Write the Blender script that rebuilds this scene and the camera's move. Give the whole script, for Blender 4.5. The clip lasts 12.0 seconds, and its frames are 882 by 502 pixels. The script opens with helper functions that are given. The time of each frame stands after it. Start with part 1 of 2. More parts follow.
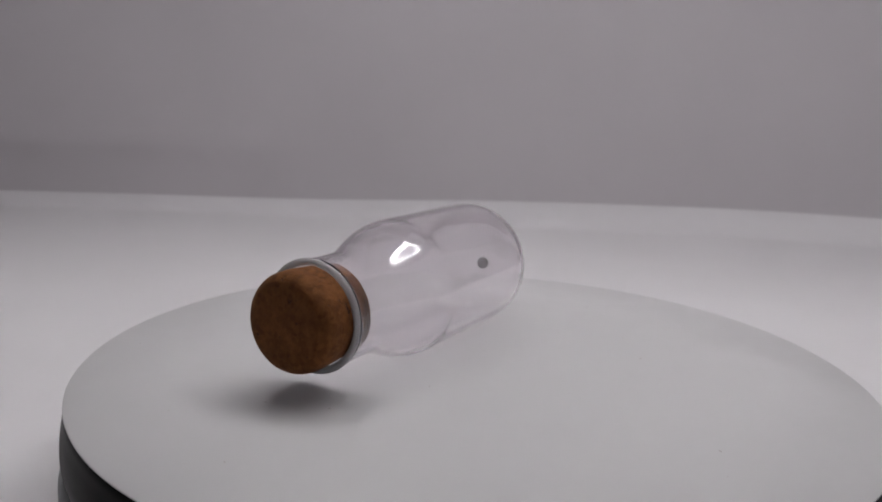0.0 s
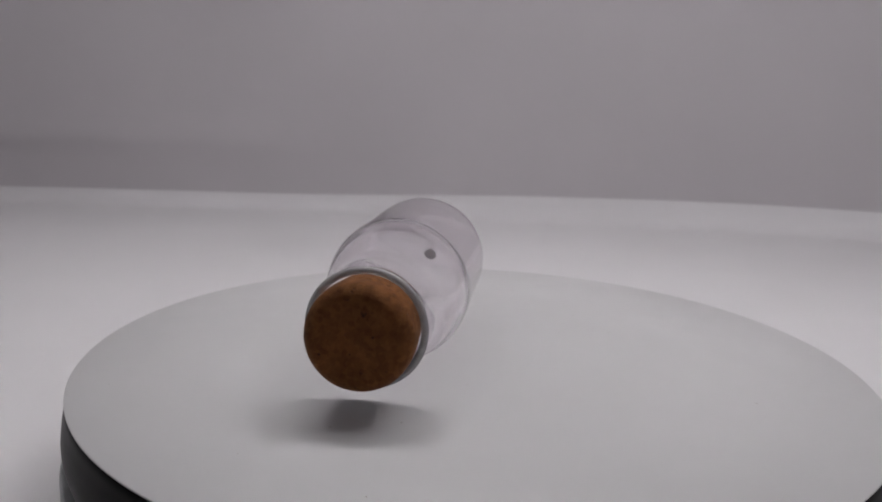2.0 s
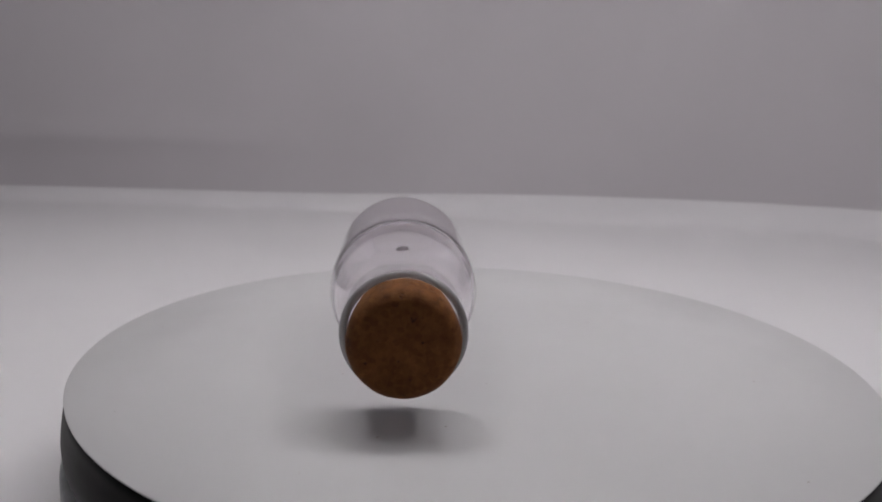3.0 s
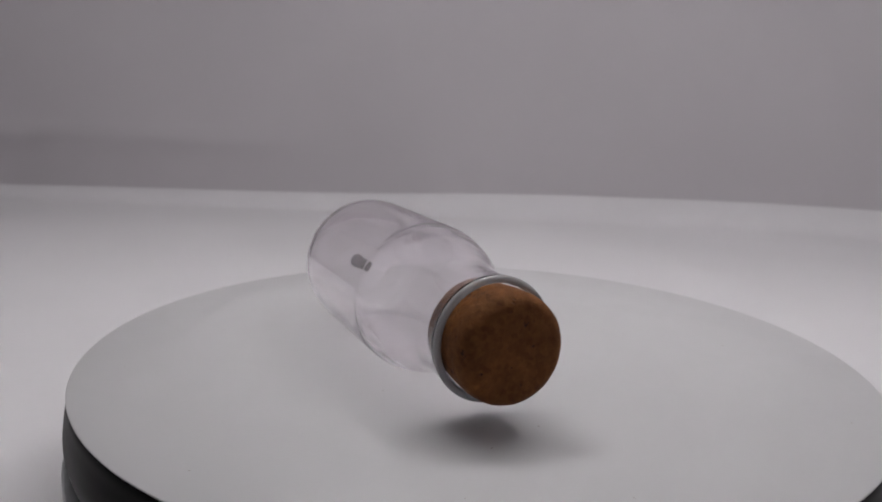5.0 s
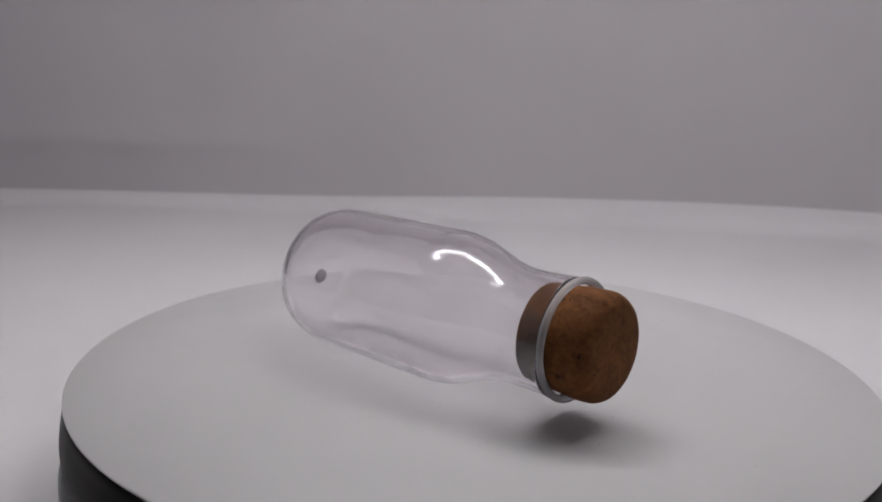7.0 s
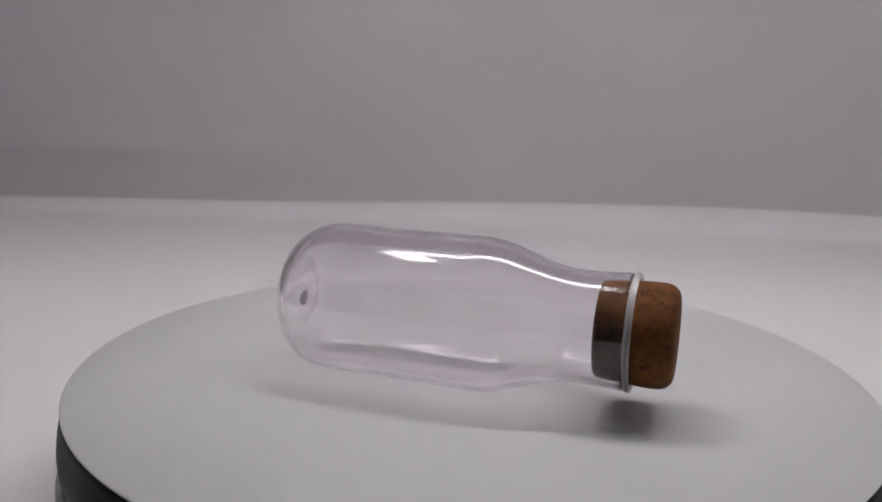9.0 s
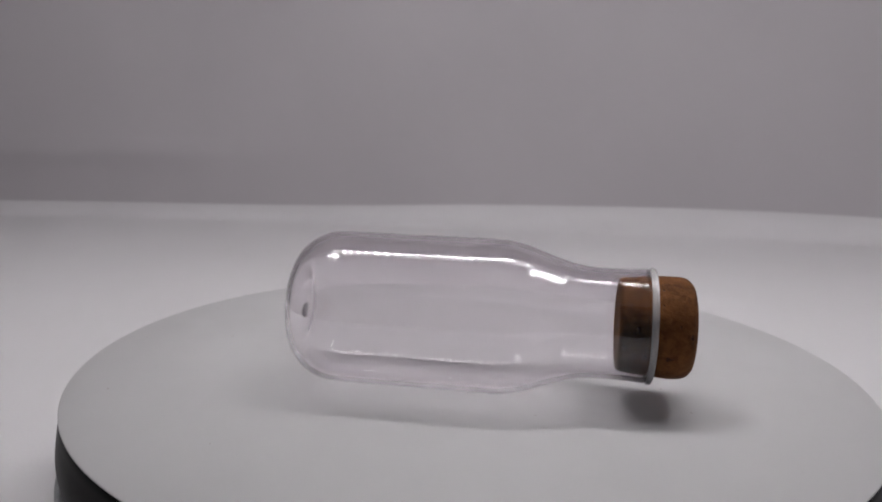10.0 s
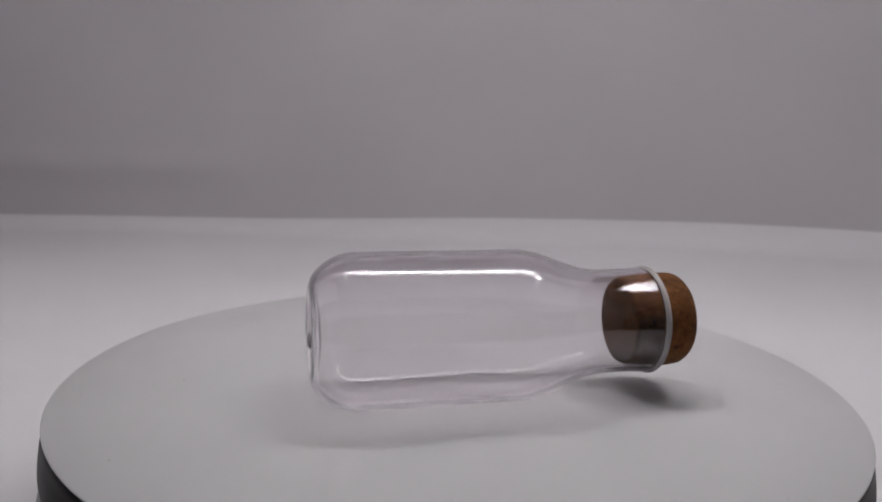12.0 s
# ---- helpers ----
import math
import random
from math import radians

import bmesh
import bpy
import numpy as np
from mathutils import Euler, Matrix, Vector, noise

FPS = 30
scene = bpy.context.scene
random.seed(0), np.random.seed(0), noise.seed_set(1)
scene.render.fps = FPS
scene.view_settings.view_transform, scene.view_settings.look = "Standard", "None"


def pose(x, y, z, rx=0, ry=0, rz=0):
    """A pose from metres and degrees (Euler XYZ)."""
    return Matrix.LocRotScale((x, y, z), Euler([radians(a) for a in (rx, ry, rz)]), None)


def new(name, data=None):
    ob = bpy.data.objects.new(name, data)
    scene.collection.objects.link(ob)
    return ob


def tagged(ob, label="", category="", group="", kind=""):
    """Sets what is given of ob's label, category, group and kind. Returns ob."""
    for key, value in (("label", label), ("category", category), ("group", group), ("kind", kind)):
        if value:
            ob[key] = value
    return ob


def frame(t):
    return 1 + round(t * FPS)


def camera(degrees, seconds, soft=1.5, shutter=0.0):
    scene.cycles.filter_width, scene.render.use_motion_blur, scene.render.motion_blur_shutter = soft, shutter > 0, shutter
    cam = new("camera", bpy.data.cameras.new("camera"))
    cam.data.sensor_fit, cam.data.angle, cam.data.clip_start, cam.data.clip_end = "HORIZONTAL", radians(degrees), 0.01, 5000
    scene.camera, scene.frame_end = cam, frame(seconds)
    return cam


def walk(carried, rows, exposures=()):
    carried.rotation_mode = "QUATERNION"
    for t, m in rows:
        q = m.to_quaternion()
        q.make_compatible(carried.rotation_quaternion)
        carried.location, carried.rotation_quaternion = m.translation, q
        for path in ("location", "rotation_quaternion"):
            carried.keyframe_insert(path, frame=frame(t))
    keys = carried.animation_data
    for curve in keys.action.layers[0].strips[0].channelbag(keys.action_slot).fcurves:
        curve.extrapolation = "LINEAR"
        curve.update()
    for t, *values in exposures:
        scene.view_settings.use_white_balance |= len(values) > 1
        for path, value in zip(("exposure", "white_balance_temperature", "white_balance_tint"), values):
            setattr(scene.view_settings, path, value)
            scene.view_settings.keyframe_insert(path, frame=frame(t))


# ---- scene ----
# ---- camera: held in the open front of a small photo box ----
cam = camera(58.3, 12.0, soft=1.8)
cam.data.dof.use_dof, cam.data.dof.focus_distance, cam.data.dof.aperture_fstop = True, 0.18, 27.0


def aim(x, y, z, yaw, pitch, lean):
    """A pose for the camera: it looks along +y, turned by degrees."""
    turn = (Matrix.Rotation(radians(yaw), 4, "Z") @ Matrix.Rotation(radians(pitch), 4, "X")
            @ Matrix.Rotation(radians(lean), 4, "Y") @ Matrix.Rotation(radians(90), 4, "X"))
    return Matrix.Translation((x, y, z)) @ turn


EYES = [
    (0, 0.0000, -0.2033, 0.0699, 2.745, -11.349, -2.090),
    (0.5, 0.0000, -0.2034, 0.0698, 2.828, -11.429, -2.062),
    (1, -0.0000, -0.2035, 0.0697, 2.808, -11.485, -2.033),
    (1.5, -0.0000, -0.2035, 0.0696, 2.784, -11.581, -2.005),
    (2, -0.0000, -0.2036, 0.0695, 2.724, -11.683, -1.977),
    (2.5, -0.0000, -0.2037, 0.0695, 2.705, -11.741, -1.948),
    (3, -0.0000, -0.2037, 0.0694, 2.687, -11.776, -1.928),
    (4, 0.0000, -0.2038, 0.0693, 2.752, -11.815, -1.953),
    (5, 0.0001, -0.2039, 0.0691, 2.827, -11.775, -1.978),
    (5.5, 0.0001, -0.2038, 0.0692, 2.798, -11.683, -1.952),
    (6, 0.0000, -0.2038, 0.0692, 2.724, -11.675, -1.926),
    (6.5, 0.0000, -0.2037, 0.0693, 2.654, -11.628, -1.900),
    (7, -0.0000, -0.2036, 0.0693, 2.621, -11.576, -1.874),
    (8, -0.0001, -0.2036, 0.0694, 2.503, -11.374, -1.743),
    (9, -0.0002, -0.2036, 0.0694, 2.384, -11.173, -1.612),
    (9.5, -0.0001, -0.2036, 0.0695, 2.406, -11.053, -1.516),
    (10, 0.0000, -0.2036, 0.0695, 2.351, -10.986, -1.420),
    (10.5, 0.0002, -0.2036, 0.0696, 2.215, -11.010, -1.323),
    (11, 0.0002, -0.2037, 0.0696, 1.889, -10.810, -1.308),
    (11.5, 0.0001, -0.2040, 0.0694, 1.597, -10.389, -1.414),
    (12, -0.0001, -0.2043, 0.0693, 1.274, -9.975, -1.519),
]
walk(cam, [(row[0], aim(*row[1:])) for row in EYES],
     exposures=[(0, 0.0), (9, 0.0), (10.5, -0.03), (12, -0.09)])

# ---- light ----
LED_GLOW = 68.0
LED_COLOUR = (1.0, 0.965, 0.988, 1)
LED_Z, LED_PITCH = 0.46, 0.0083
LED_LONG = 0.034
BAR_LEFT, BAR_RIGHT, BAR_BACK = -0.175, 0.247, 0.098
# Even grey fill added outside so the closed box's outer sides show.
world = bpy.data.worlds.new("outside_fill")
world.use_nodes = True
world.node_tree.nodes["Background"].inputs[0].default_value = (0.30, 0.30, 0.32, 1)
world.node_tree.nodes["Background"].inputs[1].default_value = 1.0
scene.world = world
scene.cycles.caustics_refractive = scene.cycles.caustics_reflective = False


# ---- materials ----
class Nodes:
    """Short writing for node materials."""

    def __init__(self, name):
        self.mat = bpy.data.materials.new(name)
        self.mat.use_nodes = True
        self.tree = self.mat.node_tree
        self.bsdf = self.tree.nodes["Principled BSDF"]
        self.out = self.tree.nodes["Material Output"]

    def add(self, kind, links=None, **values):
        node = self.tree.nodes.new(kind)
        for key, value in values.items():
            setattr(node, key, value)
        for key, value in (links or {}).items():
            self.put(node, key, value)
        return node

    def put(self, node, key, value):
        if isinstance(value, bpy.types.NodeSocket):
            self.tree.links.new(value, node.inputs[key])
        else:
            node.inputs[key].default_value = value

    def set(self, **values):
        for key, value in values.items():
            self.put(self.bsdf, key.replace("_", " "), value)

    def coords(self):
        return self.add("ShaderNodeTexCoord").outputs["Object"]

    def noise(self, scale, detail=4.0, rough=0.55, where=None):
        return self.add("ShaderNodeTexNoise", {"Vector": where or self.coords(), "Scale": scale,
                                               "Detail": detail, "Roughness": rough}).outputs["Fac"]

    def ramp(self, fac, stops):
        node = self.add("ShaderNodeValToRGB", {"Fac": fac})
        ramp = node.color_ramp
        while len(ramp.elements) < len(stops):
            ramp.elements.new(0.5)
        for element, (at, colour) in zip(ramp.elements, stops):
            element.position, element.color = at, (*colour, 1)
        return node.outputs["Color"]

    def mix(self, fac, a, b, blend="MIX"):
        node = self.add("ShaderNodeMix", data_type="RGBA", blend_type=blend)
        self.put(node, 0, fac)
        self.put(node, 6, a)
        self.put(node, 7, b)
        return node.outputs[2]

    def bump(self, height, strength, distance, under=None):
        links = {"Height": height, "Strength": strength, "Distance": distance}
        if under:
            links["Normal"] = under
        return self.add("ShaderNodeBump", links).outputs["Normal"]

    def math(self, op, a, b=0.0):
        node = self.add("ShaderNodeMath", operation=op)
        self.put(node, 0, a)
        self.put(node, 1, b)
        return node.outputs[0]


def cloth_material(name, colour):
    """Matt cloth lining of a photo box: faint blotches and soft wrinkles."""
    n = Nodes(name)
    blotch = n.noise(5.0, 3.0)
    low = tuple(c * 0.94 for c in colour)
    n.set(Base_Color=n.ramp(blotch, [(0.3, low), (0.7, colour)]), Roughness=0.85, Specular_IOR_Level=0.2)
    weave = n.bump(n.noise(900.0, 2.0), 0.12, 0.0004)
    n.set(Normal=n.bump(n.noise(4.0, 2.0), 0.35, 0.012, weave))
    return n.mat


def platter_material():
    n = Nodes("white_platter_plastic")
    stain = n.noise(22.0, 5.0)
    speck = n.noise(520.0, 1.0)
    base = n.ramp(stain, [(0.3, (0.605, 0.6, 0.605)), (0.7, (0.635, 0.63, 0.635))])
    n.set(Base_Color=n.mix(n.math("GREATER_THAN", speck, 0.815), base, (0.42, 0.38, 0.37, 1)),
          Roughness=n.ramp(n.noise(40.0, 4.0), [(0.3, (0.34,) * 3), (0.7, (0.46,) * 3)]), Specular_IOR_Level=0.35)
    n.set(Normal=n.bump(n.noise(700.0, 2.0), 0.05, 0.0002))
    return n.mat


def black_material(name, colour, rough):
    n = Nodes(name)
    scuff = n.noise(90.0, 5.0, 0.65)
    n.set(Base_Color=n.ramp(scuff, [(0.35, colour), (0.8, tuple(c * 1.7 + 0.004 for c in colour))]),
          Roughness=n.ramp(n.noise(45.0, 4.0), [(0.3, (rough,) * 3), (0.75, (rough + 0.14,) * 3)]))
    n.set(Normal=n.bump(n.noise(1200.0, 2.0), 0.06, 0.0002), Specular_IOR_Level=0.04)
    return n.mat


def cork_material():
    """Pressed cork: fine grains, warm patches and small dark pits."""
    n = Nodes("cork")
    where = n.coords()
    grain = n.add("ShaderNodeTexVoronoi", {"Vector": where, "Scale": 900.0, "Randomness": 1.0})
    tone = n.ramp(n.noise(260.0, 6.0, 0.7, where), [(0.28, (0.120, 0.040, 0.011)), (0.5, (0.225, 0.080, 0.020)),
                                                    (0.75, (0.34, 0.135, 0.036))])
    tone = n.mix(0.35, tone, n.ramp(n.add("ShaderNodeSeparateColor", {"Color": grain.outputs["Color"]}).outputs[0],
                                    [(0.0, (0.12, 0.036, 0.008)), (1.0, (0.34, 0.125, 0.032))]))
    patch = n.ramp(n.noise(70.0, 3.0, 0.5, where), [(0.3, (0.51, 0.54, 0.55)), (0.7, (0.85, 0.88, 0.90))])
    tone = n.mix(1.0, tone, patch, "MULTIPLY")
    pits = n.ramp(n.noise(430.0, 3.0, 0.6, where), [(0.65, (0.0,) * 3), (0.71, (1.0,) * 3)])
    tone = n.mix(pits, tone, (0.05, 0.018, 0.008, 1))
    n.set(Base_Color=tone, Roughness=0.8, Specular_IOR_Level=0.25)
    fine = n.bump(n.noise(1500.0, 4.0, 0.6, where), 0.35, 0.0003)
    coarse = n.bump(n.noise(330.0, 3.0, 0.6, where), 0.5, 0.0006, fine)
    n.set(Normal=n.bump(n.math("SUBTRACT", 1.0, pits), 0.5, 0.0005, coarse))
    return n.mat


def glass_material():
    """Clear bottle glass that bends what is seen through it."""
    n = Nodes("clear_glass")
    n.tree.nodes.remove(n.bsdf)
    glass = n.add("ShaderNodeBsdfGlass", {"Color": (1.0, 0.995, 1.0, 1), "Roughness": 0.0, "IOR": 1.5})
    n.tree.links.new(glass.outputs[0], n.out.inputs["Surface"])
    return n.mat


def shadow_shell_material():
    """A shell added for the loss of light in the glass, casting its shadow: clear when met squarely, glossy at a slant.
    """
    n = Nodes("shadow_shell")
    n.tree.nodes.remove(n.bsdf)
    facing = n.add("ShaderNodeLayerWeight", {"Blend": 0.5}).outputs["Facing"]
    share = n.math("ADD", n.math("MULTIPLY", n.math("POWER", facing, 2.0), 0.85), 0.02)
    clear = n.add("ShaderNodeBsdfTransparent", {"Color": (1, 0.99, 1, 1)})
    shine = n.add("ShaderNodeBsdfAnisotropic", {"Color": (1, 1, 1, 1), "Roughness": 0.0})
    both = n.add("ShaderNodeMixShader", {"Fac": share})
    n.tree.links.new(clear.outputs[0], both.inputs[1])
    n.tree.links.new(shine.outputs[0], both.inputs[2])
    n.tree.links.new(both.outputs[0], n.out.inputs["Surface"])
    return n.mat


def mouth_material():
    """Ground glass: whitish and half clear."""
    n = Nodes("ground_glass_mouth")
    n.set(Base_Color=(0.9, 0.89, 0.9, 1), Roughness=0.25, IOR=1.5, Transmission_Weight=0.66)
    return n.mat


def led_material():
    n = Nodes("led_glow")
    n.set(Base_Color=(0.8, 0.8, 0.8, 1), Emission_Color=LED_COLOUR, Emission_Strength=LED_GLOW)
    return n.mat


def metal_material():
    n = Nodes("brushed_aluminium")
    n.set(Base_Color=(0.72, 0.72, 0.73, 1), Metallic=1.0,
          Roughness=n.ramp(n.noise(300.0, 3.0), [(0.3, (0.3,) * 3), (0.7, (0.45,) * 3)]))
    return n.mat


SHEET = cloth_material("white_floor_sheet", (0.775, 0.762, 0.775))
CLOTH = cloth_material("pale_grey_backdrop_cloth", (0.57, 0.545, 0.565))
# Unseen lining, kept grey so that less light bounces round the box.
LINING = cloth_material("grey_box_lining", (0.42, 0.41, 0.42))
PLATTER = platter_material()
BLACK = black_material("black_satin_plastic", (0.003, 0.0033, 0.0033), 0.34)
GREY = black_material("grey_plastic", (0.34, 0.35, 0.36), 0.4)
CORK = cork_material()
# Dark, so that little light comes back from the front.
FRONT_PANEL = cloth_material("dark_front_panel", (0.15, 0.147, 0.15))
GLASS = glass_material()
MOUTH = mouth_material()
SHADOW_SHELL = shadow_shell_material()
LED = led_material()
METAL = metal_material()
SATIN = black_material("satin_black_metal", (0.012, 0.012, 0.012), 0.5)


# ---- mesh helpers ----
def part(name, bm, material, parent=None, label="", smooth=True):
    """One mesh object from a bmesh, under its thing if there is one."""
    mesh = bpy.data.meshes.new(name)
    bmesh.ops.recalc_face_normals(bm, faces=bm.faces)
    bm.to_mesh(mesh)
    bm.free()
    mesh.materials.append(material)
    for face in mesh.polygons:
        face.use_smooth = smooth
    ob = new(name, mesh)
    if parent:
        ob.parent = parent
    return tagged(ob, label)


def lathe(profile, axis="z", segments=96, closed=False, warp=None):
    """Turn (along, radius) pairs about an axis; a radius of 0 makes a pole."""
    bm = bmesh.new()
    rings = []
    for along, radius in profile:
        if radius < 1e-7:
            ring = [bm.verts.new((along, 0, 0) if axis == "x" else (0, 0, along))]
        else:
            ring = []
            for k in range(segments):
                a = 2 * math.pi * k / segments
                r = radius * (warp(along, a) if warp else 1.0)
                c, s = r * math.cos(a), r * math.sin(a)
                ring.append(bm.verts.new((along, c, s) if axis == "x" else (c, s, along)))
        rings.append(ring)
    pairs = list(zip(rings, rings[1:] + rings[:1])) if closed else list(zip(rings, rings[1:]))
    for low, high in pairs:
        for k in range(segments):
            j = (k + 1) % segments
            corners = [low[k % len(low)], low[j % len(low)], high[j % len(high)], high[k % len(high)]]
            seen = []
            for v in corners:
                if v not in seen:
                    seen.append(v)
            if len(seen) > 2:
                bm.faces.new(seen)
    return bm


def smooth_curve(points, steps=5):
    """A rounder line through (along, radius) points."""
    out = []
    for i in range(len(points) - 1):
        p0, p1, p2, p3 = (Vector(points[min(max(i + d, 0), len(points) - 1)]) for d in (-1, 0, 1, 2))
        for k in range(steps):
            t = k / steps
            q = 0.5 * (2 * p1 + (p2 - p0) * t + (2 * p0 - 5 * p1 + 4 * p2 - p3) * t * t
                       + (3 * p1 - p0 - 3 * p2 + p3) * t ** 3)
            out.append((q.x, max(q.y, 0.0)))
    out.append(tuple(points[-1]))
    return out


def box_mesh(sx, sy, sz, bevel=0.0):
    bm = bmesh.new()
    bmesh.ops.create_cube(bm, size=1.0)
    bmesh.ops.scale(bm, vec=(sx, sy, sz), verts=bm.verts)
    if bevel:
        bmesh.ops.bevel(bm, geom=bm.edges[:], offset=bevel, segments=2, affect="EDGES", profile=0.6)
    return bm


def wall(name, x, y, z, sx, sy, sz, label, material):
    ob = part(name, box_mesh(sx, sy, sz), material, smooth=False)
    ob.location = (x, y, z)
    return tagged(ob, label, "wall", kind="structure")


# ---- the photo box ----
FLOOR_Z = -0.036
BACK_Y = 0.45
HALF_W = 0.42
TOP_Z = 0.50
FRONT_Y = -0.36


def sweep_radius(x):
    """The bend from floor to back is tight on one side and slack on the other."""
    side = 1 / (1 + math.exp(-(x + 0.06) / 0.06))
    return 0.014 + 0.010 * side


def far_line(x):
    """How far the back of the sheet comes forward along the width."""
    return -1.1 * max(0.0, x - 0.17) ** 2 - 0.4 * max(0.0, -x - 0.2) ** 2


def cloth_grid(name, rows, place, material, thick):
    """A sheet swept along its width; place(x, row) gives its points."""
    bm = bmesh.new()
    xs = [-HALF_W + 2 * HALF_W * k / 120 for k in range(121)]
    grid = [[bm.verts.new(place(x, row)) for x in xs] for row in rows]
    for a, b in zip(grid, grid[1:]):
        for k in range(len(xs) - 1):
            bm.faces.new((a[k], a[k + 1], b[k + 1], b[k]))
    ob = part(name, bm, material)
    solid = ob.modifiers.new("thickness", "SOLIDIFY")
    solid.thickness, solid.offset, solid.use_rim = thick, -1.0, False
    return ob


def bent(x, row):
    """A point of the sweep: on the flat floor, round the bend, or up the back."""
    kind, value = row
    r, back = sweep_radius(x), BACK_Y + far_line(x)
    if kind == "floor":
        return x, FRONT_Y + (back - 0.075 - FRONT_Y) * value, FLOOR_Z
    if kind == "flat":
        return x, back - 0.075 + (0.075 - r) * value, FLOOR_Z
    a = value * math.pi / 2 if kind == "bend" else math.pi / 2
    return x, back - r + r * math.sin(a), FLOOR_Z + r - r * math.cos(a) + (value if kind == "wall" else 0.0)


def floor_sheet():
    """The white sheet: flat under the turntable, its far end rising a little way round the bend."""
    rows = [("floor", k / 40) for k in range(40)] + [("flat", k / 4) for k in range(4)]
    rows += [("bend", SHEET_END * k / 12) for k in range(13)]
    ob = cloth_grid("floor", rows, bent, SHEET, 0.0003)
    return tagged(ob, "white sheet under the turntable curving up at its far edge", "floor", kind="structure")


def backdrop_sheet():
    """The grey cloth that carries on behind the sheet and hangs at the back, with a low fold on one side."""
    rows = [("bend", SHEET_END - 0.08 + (1.08 - SHEET_END) * k / 16) for k in range(17)]
    rows += [("wall", h) for h in (0.006, 0.012, 0.018, 0.024, 0.03, 0.036, 0.044, 0.052, 0.06, 0.075, 0.09, 0.11, 0.14, 0.18,
                                   0.22, 0.27, 0.33, 0.4, 0.455)]

    def place(x, row):
        x, y, z = bent(x, row)
        up = max(0.0, min(1.0, (z - FLOOR_Z - 0.03) / 0.05))
        y += 0.0004 + 0.005 * noise.noise(Vector((x * 6, z * 8, 3.1))) * up
        side = 1 / (1 + math.exp((x + 0.19) / 0.035))
        y -= 0.004 * side * math.exp(-((z - 0.020) / 0.010) ** 2)
        return x, y, z - 0.0004

    ob = cloth_grid("backdrop", rows, place, CLOTH, 0.0005)
    return tagged(ob, "plain pale grey cloth backdrop hanging behind the turntable", "backdrop", kind="structure")


SHEET_END = 0.92
floor_sheet()
backdrop_sheet()
MID_Y, MID_Z = (BACK_Y + FRONT_Y) / 2, (TOP_Z + FLOOR_Z) / 2 - 0.001
DEPTH, HEIGHT = BACK_Y - FRONT_Y + 0.08, TOP_Z - FLOOR_Z + 0.010
wall("wall_east", HALF_W + 0.005, MID_Y, MID_Z, 0.008, DEPTH, HEIGHT, "plain grey lining wall of the photo box", LINING)
wall("wall_west", -HALF_W - 0.005, MID_Y, MID_Z, 0.008, DEPTH, HEIGHT, "plain grey lining wall of the photo box", LINING)
wall("wall_north", 0, BACK_Y + 0.02, MID_Z, 2 * HALF_W, 0.008, HEIGHT, "plain grey back wall of the photo box", LINING)
# Unseen panel added across the open front in place of the dim room.
wall("wall_south", 0, FRONT_Y - 0.034, MID_Z, 2 * HALF_W, 0.008, HEIGHT, "unseen dark panel added to close the box behind the camera", FRONT_PANEL)
top = wall("ceiling", 0, MID_Y, TOP_Z + 0.006, 2 * HALF_W, DEPTH, 0.008, "plain grey top of the photo box", LINING)
top["category"] = "ceiling"
desk = wall("ground", 0, MID_Y, FLOOR_Z - 0.022, 1.3, 1.3, 0.034, "pale tabletop under the photo box", LINING)
desk["category"] = "tabletop"

# ---- the lamp frame under the top ----
def light_frame():
    """Three bars under the top, along the back and both sides, each with a row of diodes."""
    frame_thing = tagged(new("light_frame"), "three slim black light bars with rows of white diodes", "lamp")
    frame_thing.location = (0, 0, LED_Z)
    middle_x = (BAR_LEFT + BAR_RIGHT) / 2
    wide = BAR_RIGHT - BAR_LEFT
    bars = [(middle_x, BAR_BACK, wide + 0.05, 0.048), (BAR_LEFT, BAR_BACK - 0.0705, 0.046, 0.094),
            (BAR_RIGHT, BAR_BACK - 0.0925, 0.046, 0.138)]
    for x, y, sx, sy in bars:
        bar = part("bar", box_mesh(sx, sy, 0.010, 0.001), SATIN, frame_thing, smooth=False)
        bar.location = (x, y, 0.005)
        hook = part("bracket", box_mesh(0.012, 0.012, TOP_Z - LED_Z - 0.010, 0.0008), METAL, frame_thing, smooth=False)
        hook.location = (x, y, 0.010 + (TOP_Z - LED_Z - 0.010) / 2)
    spots = [(BAR_LEFT + LED_PITCH * (k + 0.5), BAR_BACK, 0) for k in range(int(wide / LED_PITCH))]
    for x, count in ((BAR_LEFT, 10), (BAR_RIGHT, 15)):
        spots += [(x, BAR_BACK - 0.024 - LED_PITCH * (k + 0.5), 90) for k in range(count)]
    first = part("led", box_mesh(0.0030, LED_LONG, 0.0006), LED, frame_thing, "glowing white diode", smooth=False)
    for k, (x, y, turn) in enumerate(spots):
        ob = first if k == 0 else new("led", first.data)
        ob.parent = frame_thing
        ob["label"] = "glowing white diode"
        ob.location, ob.rotation_euler = (x, y, 0), (0, 0, radians(turn))
    return frame_thing


light_frame()


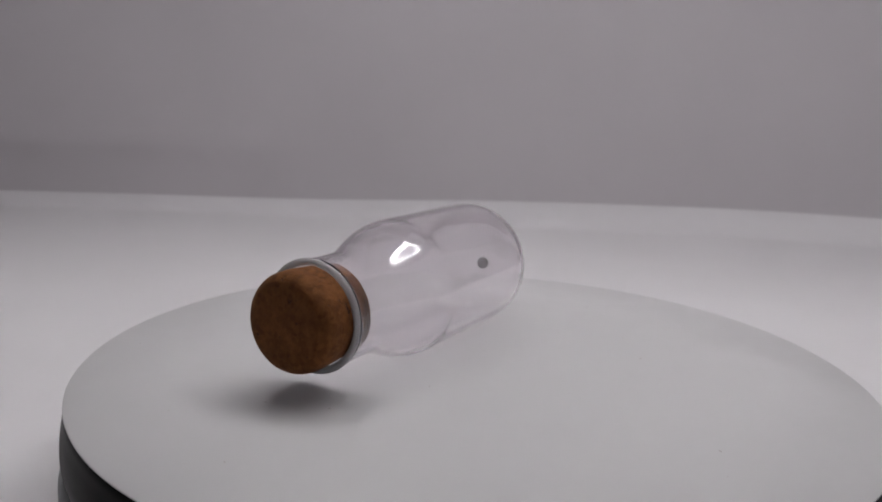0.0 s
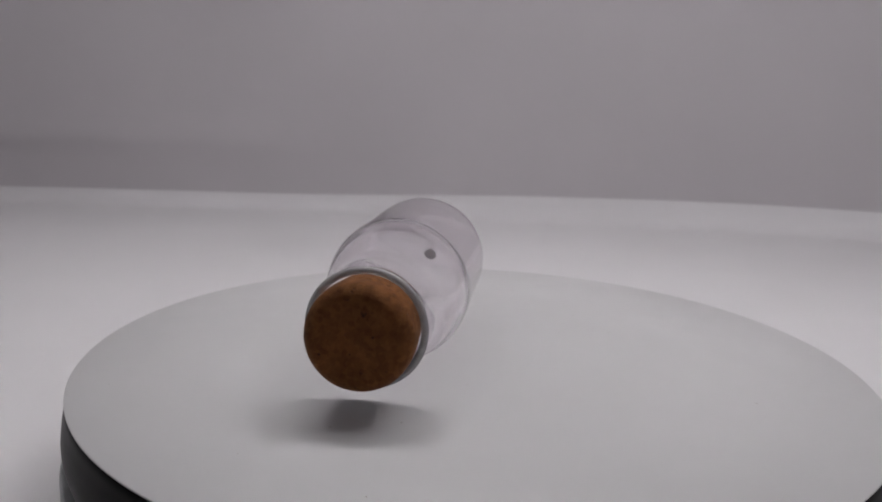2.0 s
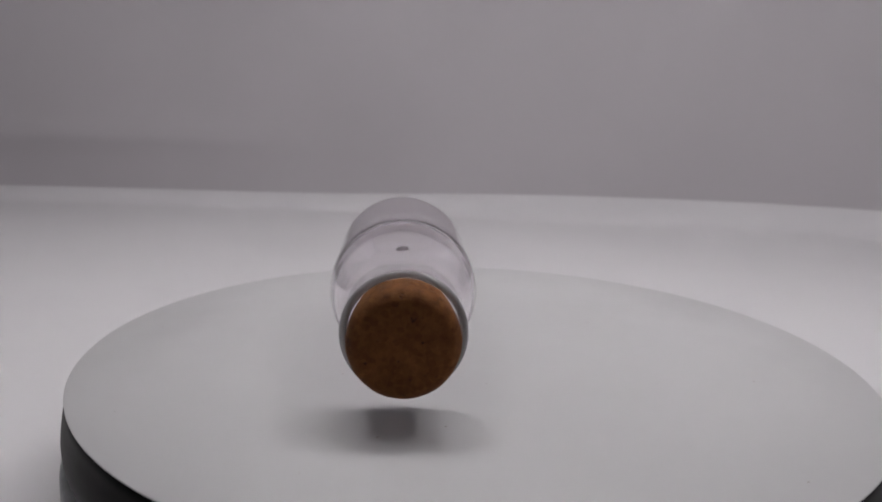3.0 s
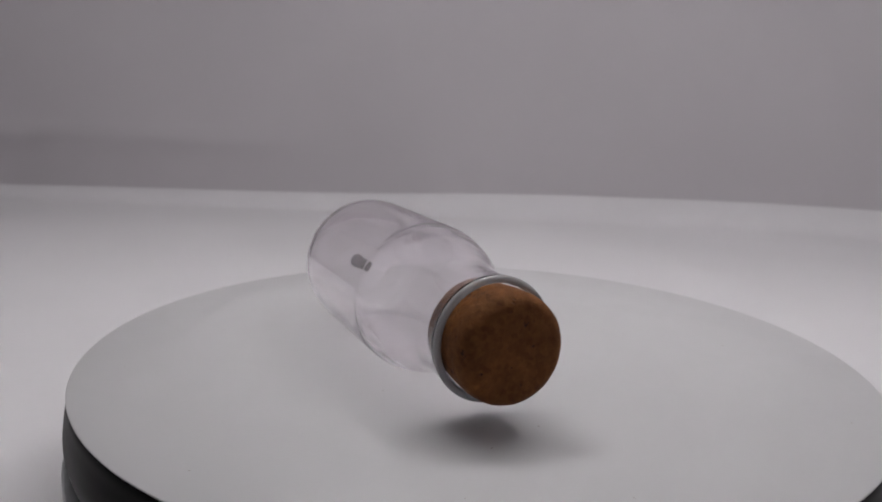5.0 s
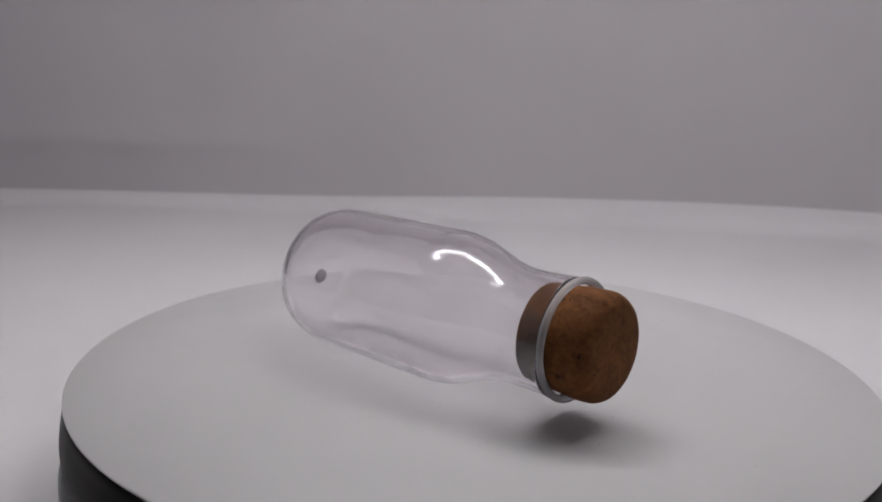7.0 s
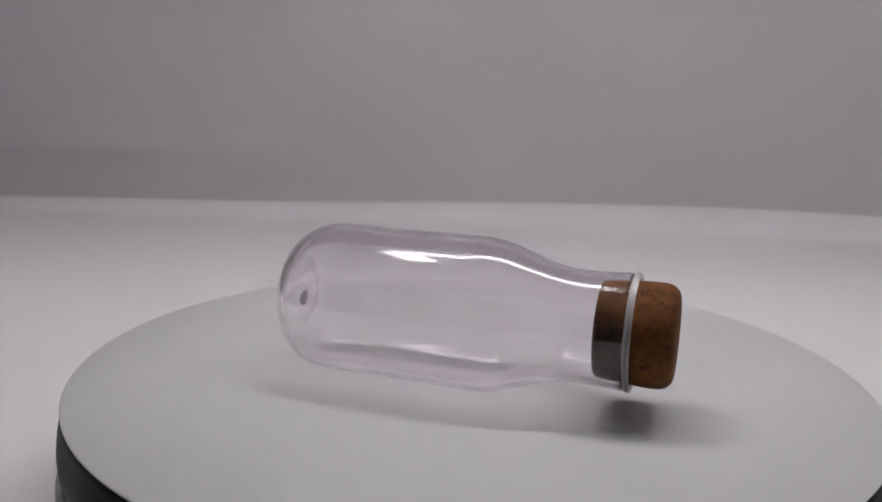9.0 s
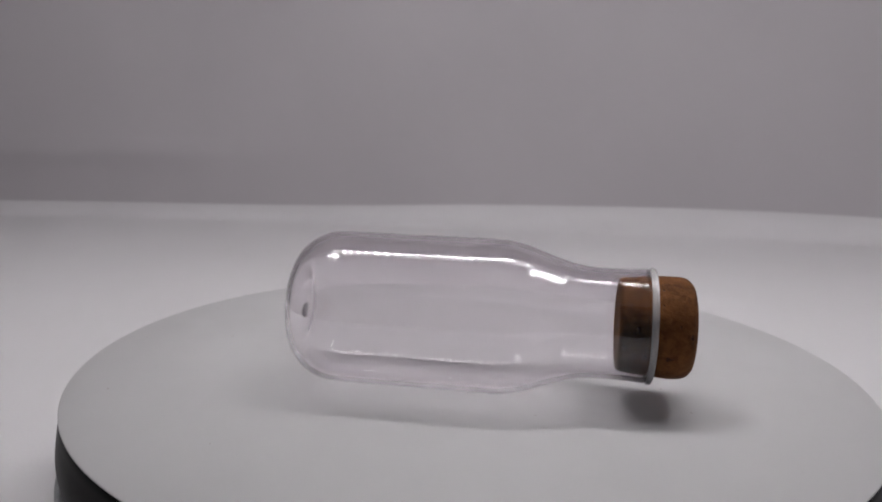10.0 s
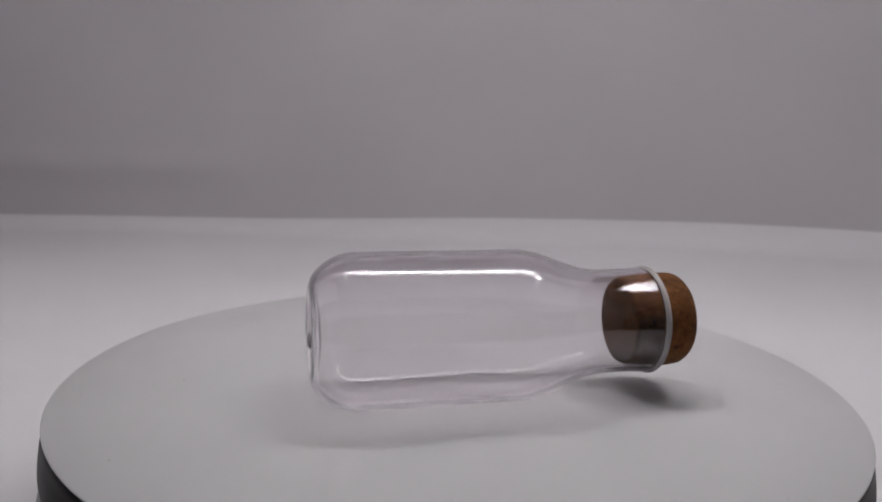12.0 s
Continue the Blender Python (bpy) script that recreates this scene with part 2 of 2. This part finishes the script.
# ---- the turntable ----
def turntable():
    table = tagged(new("turntable"), "round white turntable with a glossy black rim on a paper sheet", "turntable")
    table.location = (0, 0, FLOOR_Z)
    h = -FLOOR_Z
    platter = part("platter", lathe([(h - 0.0005, 0), (h - 0.0005, 0.0997), (h - 0.0002, 0.1), (h, 0.0998), (h, 0.06), (h, 0.02),
                                     (h, 0)], segments=256), PLATTER, table, "smooth white disc")
    skirt = smooth_curve([(h - 0.0006, 0.0996), (h - 0.0016, 0.1000), (h - 0.0035, 0.1003), (h - 0.0065, 0.1008),
                          (h - 0.0100, 0.1011), (h - 0.0130, 0.1006), (h - 0.0155, 0.0996), (h - 0.0172, 0.0985)], 4)
    part("rim", lathe([(h - 0.0006, 0)] + skirt + [(h - 0.0172, 0)], segments=256), BLACK, platter, "satin black rim")
    ring = [(h - 0.0175, 0), (h - 0.0175, 0.1013), (h - 0.0180, 0.1018), (h - 0.0232, 0.1018), (h - 0.0236, 0.1013),
            (h - 0.0236, 0)]
    part("lower_ring", lathe(ring, segments=192), GREY, platter, "dull grey lower ring")
    # one short black mark on the lower ring
    bm = bmesh.new()
    rows = [[], []]
    for k in range(7):
        a = radians(MARK_ANGLE - 1.6 + 3.2 * k / 6)
        for row, z in zip(rows, (h - 0.0183, h - 0.0215)):
            row.append([bm.verts.new((r * math.cos(a), r * math.sin(a), z)) for r in (0.1014, 0.1020)])
    for k in range(6):
        for c in (0, 1):
            bm.faces.new((rows[0][k][c], rows[0][k + 1][c], rows[1][k + 1][c], rows[1][k][c]))
        for row in rows:
            bm.faces.new((row[k][0], row[k + 1][0], row[k + 1][1], row[k][1]))
    for k in (0, 6):
        bm.faces.new((rows[0][k][0], rows[0][k][1], rows[1][k][1], rows[1][k][0]))
    part("mark", bm, BLACK, platter, "short black mark", smooth=False)
    foot = [(h - 0.0238, 0), (h - 0.0238, 0.093), (0.003, 0.093), (0.0008, 0.0924), (0.0003, 0.0915), (0.0003, 0)]
    part("base", lathe(foot, segments=128), BLACK, table, "black base")
    return table, platter


MARK_ANGLE = 256.4
turntable_thing, platter_part = turntable()


# ---- the bottle ----
BODY_R = 0.0184
OUTER = [(-0.0396, 0.0), (-0.0397, 0.003), (-0.0400, 0.0060), (-0.0405, 0.0085), (-0.0406, 0.0102), (-0.0402, 0.0120),
         (-0.0390, 0.0140), (-0.0370, 0.0159), (-0.0345, 0.0174), (-0.0315, 0.0182), (-0.027, BODY_R), (-0.015, BODY_R),
         (0.000, BODY_R), (0.008, BODY_R), (0.0108, 0.01825), (0.0132, 0.01785), (0.0160, 0.01715), (0.0190, 0.01605),
         (0.0225, 0.01480), (0.0262, 0.01370), (0.0300, 0.01310), (0.0345, 0.01295), (0.0385, 0.01303), (0.0415, 0.01320),
         (0.0427, 0.01328), (0.0432, 0.01318)]
WALL = 0.0012


def inward(line, thick):
    """The line of the inner face: each point moved square to the outer line."""
    out = []
    for k, (along, radius) in enumerate(line):
        (s0, r0), (s1, r1) = line[max(k - 1, 0)], line[min(k + 1, len(line) - 1)]
        ds, dr = s1 - s0, r1 - r0
        size = math.hypot(ds, dr)
        out.append((along + thick * dr / size, max(radius - thick * ds / size, 0.0)))
    out[0], out[-1] = (line[0][0] + thick, 0.0), (line[-1][0], line[-1][1] - thick)
    return out


def glass_bottle():
    bottle = tagged(new("glass_bottle"), "small clear glass bottle with a cork stopper lying on the turntable", "bottle")
    outer = smooth_curve(OUTER, 4)
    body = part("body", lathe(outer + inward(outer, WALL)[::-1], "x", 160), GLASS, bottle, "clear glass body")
    shell = part("shadow_shell", lathe(inward(outer, WALL / 2), "x", 96), SHADOW_SHELL, bottle, "added clear shell inside the glass wall that casts its shadow")
    lip = [(0.0441 + 0.0008 * math.sin(a), 0.01275 - 0.00085 * math.cos(a)) for a in (k * math.pi / 8 for k in range(16))]
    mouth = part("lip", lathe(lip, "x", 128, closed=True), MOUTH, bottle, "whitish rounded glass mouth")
    # The glass itself casts no shadow; the shell added inside it does.
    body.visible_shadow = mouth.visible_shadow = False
    scar = part("mould_mark", lathe(smooth_curve([(-0.0410, 0.0), (-0.0409, 0.0010), (-0.0406, 0.0016), (-0.0401, 0.0018),
                                                  (-0.0398, 0.0)], 3), "x", 24,
                                    warp=lambda s, a: 1 + 0.12 * math.sin(a) + 0.06 * math.sin(2 * a)), MOUTH, bottle,
                "small dull mould mark under the base")

    def worn(s, a):
        return 1 + 0.010 * noise.noise(Vector((s * 400, 3 * math.cos(a), 3 * math.sin(a))))

    plug = smooth_curve([(0.0365, 0.0), (0.0365, 0.006), (0.0366, 0.0098), (0.0371, 0.0107), (0.0380, 0.0110), (0.041, 0.0113),
                         (0.0448, 0.01165), (0.0475, 0.0118), (0.0500, 0.0118), (0.0518, 0.0114), (0.0530, 0.0105),
                         (0.0536, 0.0092), (0.0538, 0.006), (0.0538, 0.0)], 4)
    cork = part("stopper", lathe(plug, "x", 96, warp=worn), CORK, bottle, "brown pressed-cork stopper")
    for ob in (body, shell, mouth, scar, cork):
        ob.location = (0, 0, BODY_R)
    scar.location.z -= 0.0020
    return bottle


bottle_thing = glass_bottle()


# ---- what turns ----
TURN_START, TURN_RATE, BOTTLE_OFF = -117.16, 11.053, -0.0193


def motions():
    """The platter turns evenly and carries the bottle round its middle."""
    times = [k * 0.25 for k in range(49)]
    rows, disc_rows = [], []
    for t in times:
        turn = TURN_START + TURN_RATE * t
        a = radians(turn)
        rows.append((t, pose(-BOTTLE_OFF * math.sin(a), BOTTLE_OFF * math.cos(a), 0.0001, 0, 0, turn)))
        disc_rows.append((t, pose(0, 0, 0, 0, 0, turn)))
    walk(bottle_thing, rows)
    walk(platter_part, disc_rows)


motions()
